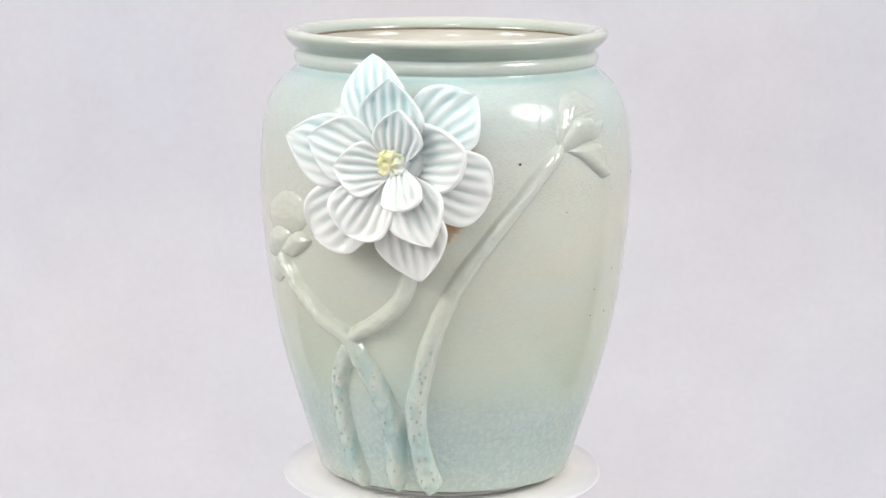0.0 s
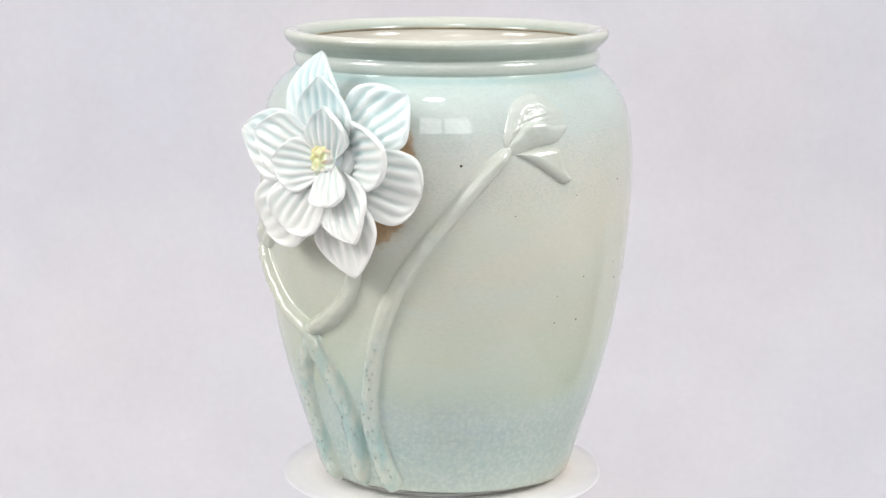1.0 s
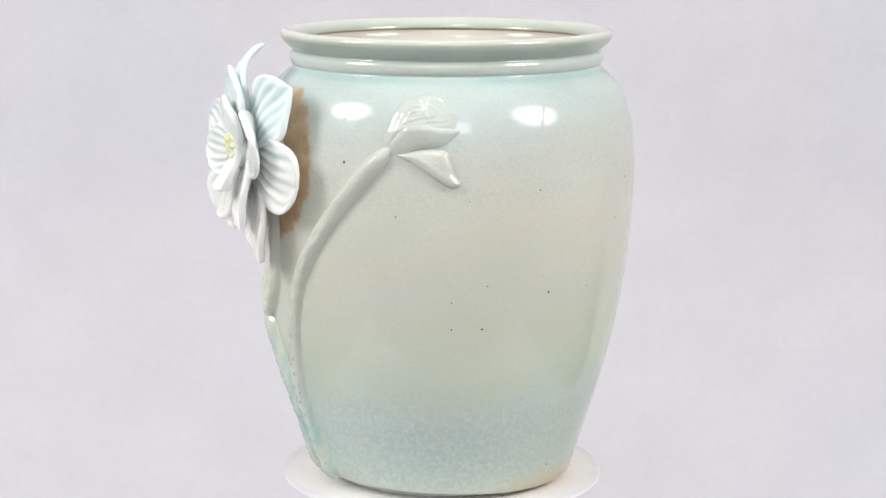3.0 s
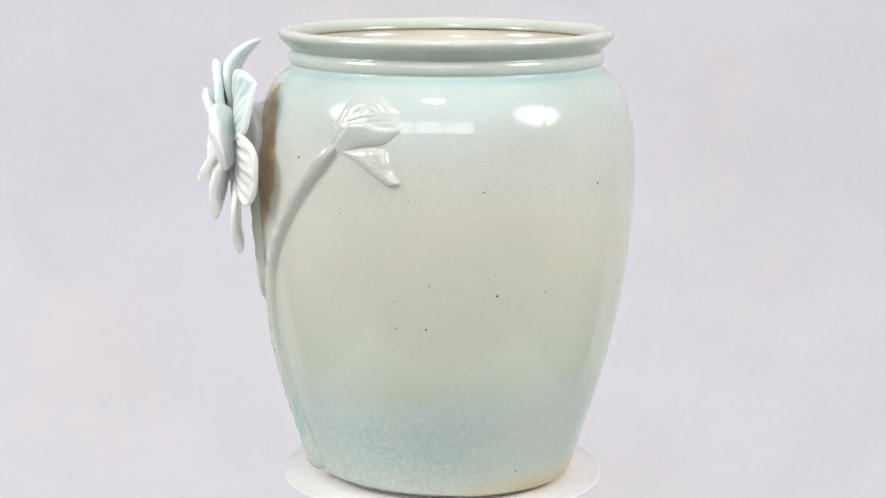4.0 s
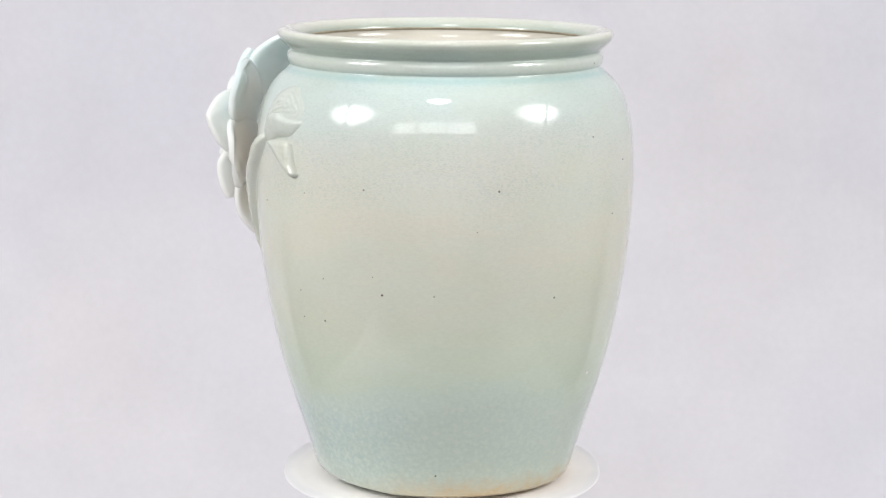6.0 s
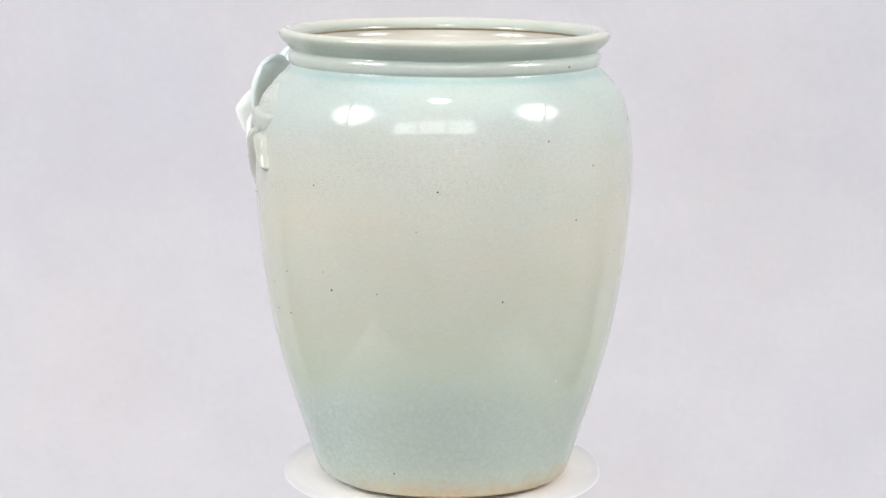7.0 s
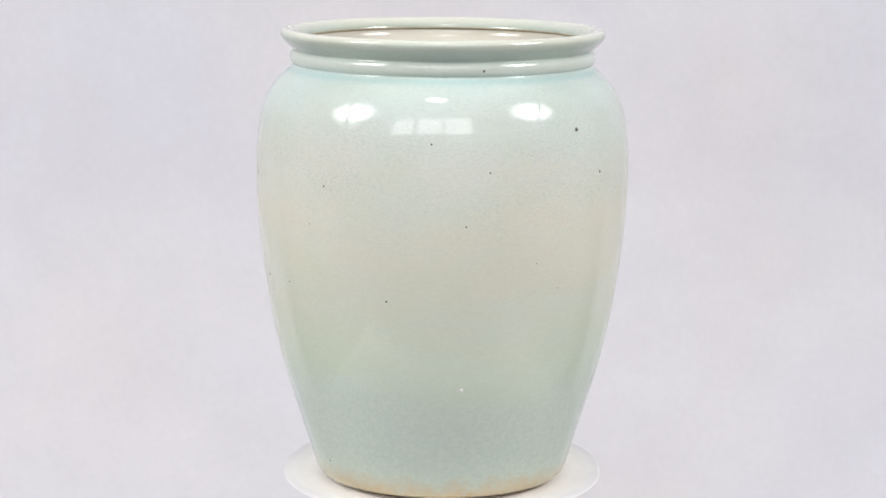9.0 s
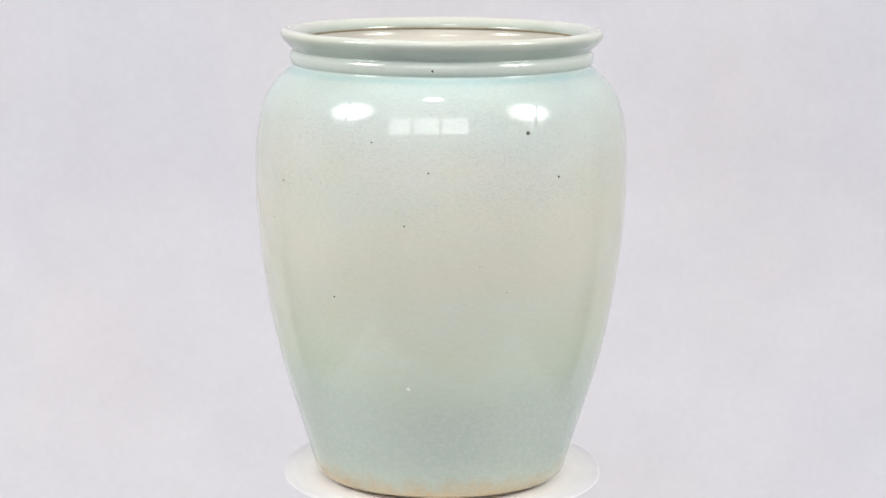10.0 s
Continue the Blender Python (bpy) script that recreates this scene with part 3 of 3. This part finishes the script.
#        root             tip                mid  width widest blunt cup ridges twist curl
PETALS = [((-6, 8, 14), (-19.0, 69.5, 7), 6, 46, 0.45, 0.20, 2.0, 7.5, -7, -11),
          ((8, 6, 14), (49.8, 43.0, 4), 5, 48, 0.62, 0.22, 1.0, 6.5, 3, 0),
          ((10, -4, 13), (60.0, -20.0, 4), 5, 49, 0.64, 0.85, 1.0, 6.5, 0, 0),
          ((4, -14, 13), (17.5, -74.2, 13), 2, 48, 0.54, 0.20, 1.0, 7.0, 3, 0),
          ((-8, -12, 14), (-52.5, -48.5, 12), 2, 47, 0.64, 0.75, 1.0, 6.0, 0, 0),
          ((-9, -1, 15), (-71.0, 15.5, 10.5), 3, 47, 0.52, 0.20, 1.0, 6.5, 0, 0),
          ((-1, 4, 19), (0.5, 54.6, 26), 1, 45, 0.47, 0.15, 2.0, 7.0, -5, 2),
          ((7, 0, 11), (49.6, 10.8, 32), 1, 45, 0.50, 0.34, 4.2, 7.0, 3, 0),
          ((6, -8, 18), (27.5, -49.2, 30), 2, 41, 0.50, 0.15, 1.5, 6.5, 4, 0),
          ((-4, -8, 18), (-28.5, -43.5, 27), 2, 42, 0.62, 0.80, 1.5, 6.5, 0, 0),
          ((-6, 2, 19), (-54.0, 16.5, 21.5), 3, 43, 0.52, 0.12, 1.5, 6.5, 0, 0),
          ((4, 2, 23), (8.2, 36.0, 35), 0, 33, 0.44, 0.25, 2.0, 6.0, -2, 0),
          ((-2, -4, 23), (-35.5, -0.8, 30.5), 1, 36, 0.46, 0.16, 2.0, 6.5, 0, 0),
          ((6, -3, 24), (12.5, -26.0, 38), 1, 27, 0.66, 1.00, 2.5, 5.0, 0, 0)]
for k, (root, tip, mid, width, widest, blunt, cup, ridges, twist, curl) in enumerate(PETALS):
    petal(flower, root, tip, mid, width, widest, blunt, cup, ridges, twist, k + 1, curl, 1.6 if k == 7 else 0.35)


def stamens():
    """A blunt, rounded knob with pinched lumps, yellow glaze on its upper side."""
    bm = bmesh.new()
    rows = []
    for i in range(28):
        s = i / 27
        w = 19 + 10.5 * math.sin(s * math.pi / 2)
        rad = 11.0 * math.cos(s * math.pi / 2) ** 0.45 + 0.05
        row = []
        for k in range(72):
            a = 2 * math.pi * k / 72
            n1 = noise.noise(Vector((math.cos(a) * 1.6, math.sin(a) * 1.6, s * 2.0 + 2)))
            x, y = rad * math.cos(a), rad * math.sin(a)
            n2 = noise.noise(Vector((x * 0.33, y * 0.33, s * 2.2)))
            n3 = abs(noise.noise(Vector((x * 0.62 + 3, y * 0.5, s * 2.8))))
            r = 1 + 0.14 * n1 + 0.10 * n2 * s
            row.append(bm.verts.new(face(1.0 + x * r, 0.2 + 1.18 * y * r, w + (2.6 * n2 - 2.4 * n3 + 0.10 * y) * min(1.0, 2 * s))))
        rows.append(row)
    grid_faces(bm, rows, close_v=True)
    bm.faces.new(rows[-1])
    return part("stamen_knob", bm, MAT_YELLOW, flower, "pale yellow and white knob of stamens")


stamens()


# ---------------------------------------------------------------- buds
# the long bud at the end of the tall stem
SEPAL_LOW = [(-52.6, 0.2325), (-46.8, 0.2352), (-42.9, 0.2362), (-38.1, 0.2352), (-36.6, 0.2290), (-35.6, 0.2215), (-33.6, 0.2150), (-35.0, 0.2125),
             (-37.2, 0.2128), (-40.3, 0.2170), (-43.7, 0.2220), (-47.6, 0.2275)]
SEPAL_FRONT = [(-55.0, 0.2325), (-54.3, 0.2395), (-51.6, 0.2465), (-49.4, 0.2510), (-44.4, 0.2522), (-40.4, 0.2502), (-36.1, 0.2492), (-34.0, 0.2482),
               (-36.2, 0.2424), (-39.1, 0.2382), (-45.8, 0.2362), (-51.7, 0.2318)]
BUD_HEAD = [(-54.9, 0.2340), (-56.0, 0.2400), (-55.4, 0.2480), (-54.0, 0.2570), (-51.5, 0.2652), (-46.2, 0.2692), (-42.0, 0.2690), (-38.0, 0.2640),
            (-34.8, 0.2590), (-34.3, 0.2540), (-36.1, 0.2485), (-40.4, 0.2470), (-46.0, 0.2450), (-52.1, 0.2400)]


def lobe(outline, high, soft, name, label="", wrinkle=0.0, pitch=0.003, lean=0.0, taper=0.0, seed=0):
    """A pressed-on lobe of clay: rounded off within soft metres of its outline, which melts into the pot."""
    mid_deg = sum(q[0] for q in outline) / len(outline)
    mid_z = sum(q[1] for q in outline) / len(outline)
    scale = radians(1) * 0.121
    ring = spline(outline + outline[:1], 97)
    edge = np.array([((q[0] - mid_deg) * scale, q[1] - mid_z) for q in ring])
    a, b = edge[:-1], edge[1:]
    low, top = edge.min(axis=0) - 0.002, edge.max(axis=0) + 0.002
    nx, ny = int((top[0] - low[0]) / 0.0005), int((top[1] - low[1]) / 0.0005)
    bm = bmesh.new()
    verts, depth = {}, {}
    for i in range(nx + 1):
        for j in range(ny + 1):
            p = low + (top - low) * np.array((i / nx, j / ny))
            ab, ap = b - a, p - a
            f = np.clip((ab * ap).sum(axis=1) / np.maximum((ab * ab).sum(axis=1), 1e-12), 0, 1)
            d = float(np.sqrt(((ap - ab * f[:, None]) ** 2).sum(axis=1)).min())
            cross = (a[:, 1] > p[1]) != (b[:, 1] > p[1])
            xs = a[:, 0] + (p[1] - a[:, 1]) * ab[:, 0] / np.where(ab[:, 1] == 0, 1e-12, ab[:, 1])
            if int((cross & (p[0] < xs)).sum()) % 2 == 0:
                d = -d
            depth[i, j] = d
            e = max(0.0, min(1.0, d / soft))
            n1 = noise.noise(Vector((p[0] * 160, p[1] * 160, seed)))
            n2 = noise.noise(Vector((p[0] * 420, p[1] * 420, seed + 5.0)))
            h = high * math.sqrt(1 - (1 - e) ** 2) * (1 + lean * p[1] / 0.012) * (1 + 0.07 * n1) * (1 - taper * max(0.0, (p[0] - 0.004) / (top[0] - 0.004)))
            h += wrinkle * e * (math.sin(2 * math.pi * d / pitch + 1.5 * n1 + 0.5 * n2) * (0.6 + 0.8 * n1) + 0.3 * n2) + 0.00010 * n2 * e
            verts[i, j] = (p, h - 0.0004 if d > 0 else -0.0004)
    made = {}

    def vert(key):
        if key not in made:
            p, h = verts[key]
            made[key] = bm.verts.new(surface(radians(mid_deg + p[0] / scale), mid_z + p[1], h))
        return made[key]

    for i in range(nx):
        for j in range(ny):
            keys = ((i, j), (i + 1, j), (i + 1, j + 1), (i, j + 1))
            if max(depth[q] for q in keys) > 0:
                bm.faces.new([vert(q) for q in keys])
    return part(name, bm, MAT_RELIEF, vase, label)


lobe(BUD_HEAD, 0.0030, 0.013, "bud_petal", "wrinkled glazed bud head", 0.00046, 0.0030, 0.0, 0.9, 21)
lobe(SEPAL_FRONT, 0.0050, 0.0048, "bud_petal", "smooth rounded front petal of the bud", 0.0, 0.003, 0.8, 1.0, 22)
lobe(SEPAL_LOW, 0.0044, 0.0050, "bud_leaf", "drooping glazed sepal under the bud", 0.00012, 0.004, -0.2, 0.0, 23)
# the rounded bud on the forked stem
ROUND_HEAD = [(-154.5, 0.1740), (-157.3, 0.1860), (-152.8, 0.1955), (-144.5, 0.2025), (-137.4, 0.2005), (-134.9, 0.1920), (-135.6, 0.1810), (-143.0, 0.1740)]
ROUND_FRONT = [(-158.6, 0.1610), (-157.6, 0.1695), (-151.8, 0.1775), (-146.3, 0.1795), (-142.4, 0.1750), (-143.4, 0.1655), (-148.8, 0.1580), (-155.7, 0.1550)]
ROUND_SEPAL = [(-149.0, 0.1620), (-144.6, 0.1712), (-139.2, 0.1772), (-135.0, 0.1755), (-133.2, 0.1718), (-137.4, 0.1645), (-143.1, 0.1590)]
ROUND_LEAF = [(-157.8, 0.1570), (-150.8, 0.1590), (-148.4, 0.1520), (-149.0, 0.1445), (-154.7, 0.1380), (-159.6, 0.1405), (-160.7, 0.1475)]
lobe(ROUND_HEAD, 0.0036, 0.0170, "bud_petal", "rounded glazed bud", 0.00010, 0.0050, 0.0, 0.0, 31)
lobe(ROUND_FRONT, 0.0054, 0.0130, "bud_petal", "", 0.00010, 0.0040, 0.0, 0.0, 32)
lobe(ROUND_SEPAL, 0.0056, 0.0085, "bud_leaf", "", 0.00008, 0.0040, 0.0, 0.0, 33)
lobe(ROUND_LEAF, 0.0032, 0.0100, "bud_leaf", "", 0.00008, 0.0040, 0.0, 0.0, 34)


# ---------------------------------------------------------------- specks and pinholes
def dots(name, places, mat, label, out=0.0003):
    bm = bmesh.new()
    for deg, z, rad in places:
        phi = radians(deg)
        c = surface(phi, z, out)
        e1 = (surface(phi + 0.01, z, out) - c).normalized()
        e2 = (surface(phi, z + 0.002, out) - c).normalized()
        nrm = e1.cross(e2)
        mid = bm.verts.new(c + nrm * 0.0002)
        ring = [bm.verts.new(c + (e1 * math.cos(a) * (1 + 0.2 * math.sin(3 * a + deg)) + e2 * math.sin(a)) * rad - nrm * 0.0004) for a in (2 * math.pi * k / 9 for k in range(9))]
        for k in range(9):
            bm.faces.new((mid, ring[k], ring[(k + 1) % 9]))
    return tagged(part(name, bm, mat, vase, label), kind="stuff")


SPECKS = [(-68.4, 0.2262, 0.0009), (-80.5, 0.1640, 0.0008), (-36.0, 0.1378, 0.0005), (-52.3, 0.1932, 0.0005), (-36.0, 0.1199, 0.0006),
          (-26.3, 0.1198, 0.0008), (-25.2, 0.1484, 0.0005), (-9.5, 0.2093, 0.0006), (30.2, 0.2098, 0.0007), (11.4, 0.0166, 0.0008),
          (11.5, 0.1420, 0.0005), (-4.6, 0.1416, 0.0009), (-7.4, 0.1530, 0.0004), (50.0, 0.1379, 0.0007), (110.0, 0.2459, 0.0012),
          (120.0, 0.2168, 0.0009), (80.4, 0.2218, 0.0006), (73.6, 0.1878, 0.0006), (95.4, 0.1619, 0.0004),
          (63.6, 0.2399, 0.0006), (80.9, 0.2840, 0.0010), (-31.0, 0.2035, 0.0004), (24.0, 0.1840, 0.0004), (104.0, 0.1440, 0.0004)]
dots("chip", [(73.5, 0.0792, 0.0012)], MAT_PLATE, "tiny white chip in the glaze", 0.0006)
dots("specks", SPECKS, MAT_SPECK, "small dark iron specks in the glaze")


def pinholes(path, first, last, many, name_seed, count, seed):
    """Small pricked holes along a stem's lower part, in two uneven rows."""
    rng = random.Random(name_seed)
    pts = spline(path, 200)
    places = []
    for k in range(many):
        f = first + (last - first) * (k + rng.uniform(-0.7, 0.7)) / max(1, many - 1)
        deg, z, wid, high = pts[max(0, min(199, int(f * 199)))]
        off = (0.40 if k % 2 else -0.40) + rng.uniform(-0.34, 0.34)
        q = abs(off) / 1.02
        places.append((deg + math.degrees(off * wid / float(np.interp(z, Z_TABLE, R_TABLE))), z, rng.uniform(0.0005, 0.0013), rib_height(f * (count - 1), off / 1.35, high, seed) * math.sqrt(1 - q ** 2.2) - 0.0003))
    bm = bmesh.new()
    for deg, z, rad, out in places:
        phi = radians(deg)
        c = surface(phi, z, out)
        e1 = (surface(phi + 0.01, z, out) - c).normalized()
        e2 = (surface(phi, z + 0.002, out) - c).normalized()
        nrm = e1.cross(e2)
        rings = []
        for rr, hh in ((1.0, -0.0004), (0.95, 0.00018), (0.60, 0.00012), (0.35, -0.0002)):
            rings.append([bm.verts.new(c + (e1 * math.cos(a) * 0.8 + e2 * math.sin(a) * 1.1) * rad * rr + nrm * hh) for a in (2 * math.pi * i / 10 for i in range(10))])
        grid_faces(bm, rings, close_v=True)
        bm.faces.new(rings[-1])
    tagged(part("pinholes", bm, MAT_PIT, vase, "small dark pricked holes along the stem"), kind="stuff")


pinholes(STEM_A, 0.06, 0.74, 27, 3, 60, 1)
pinholes(STEM_B, 0.05, 0.47, 32, 4, 90, 2)
pinholes(STEM_D, 0.03, 0.42, 30, 5, 110, 4)


motions()
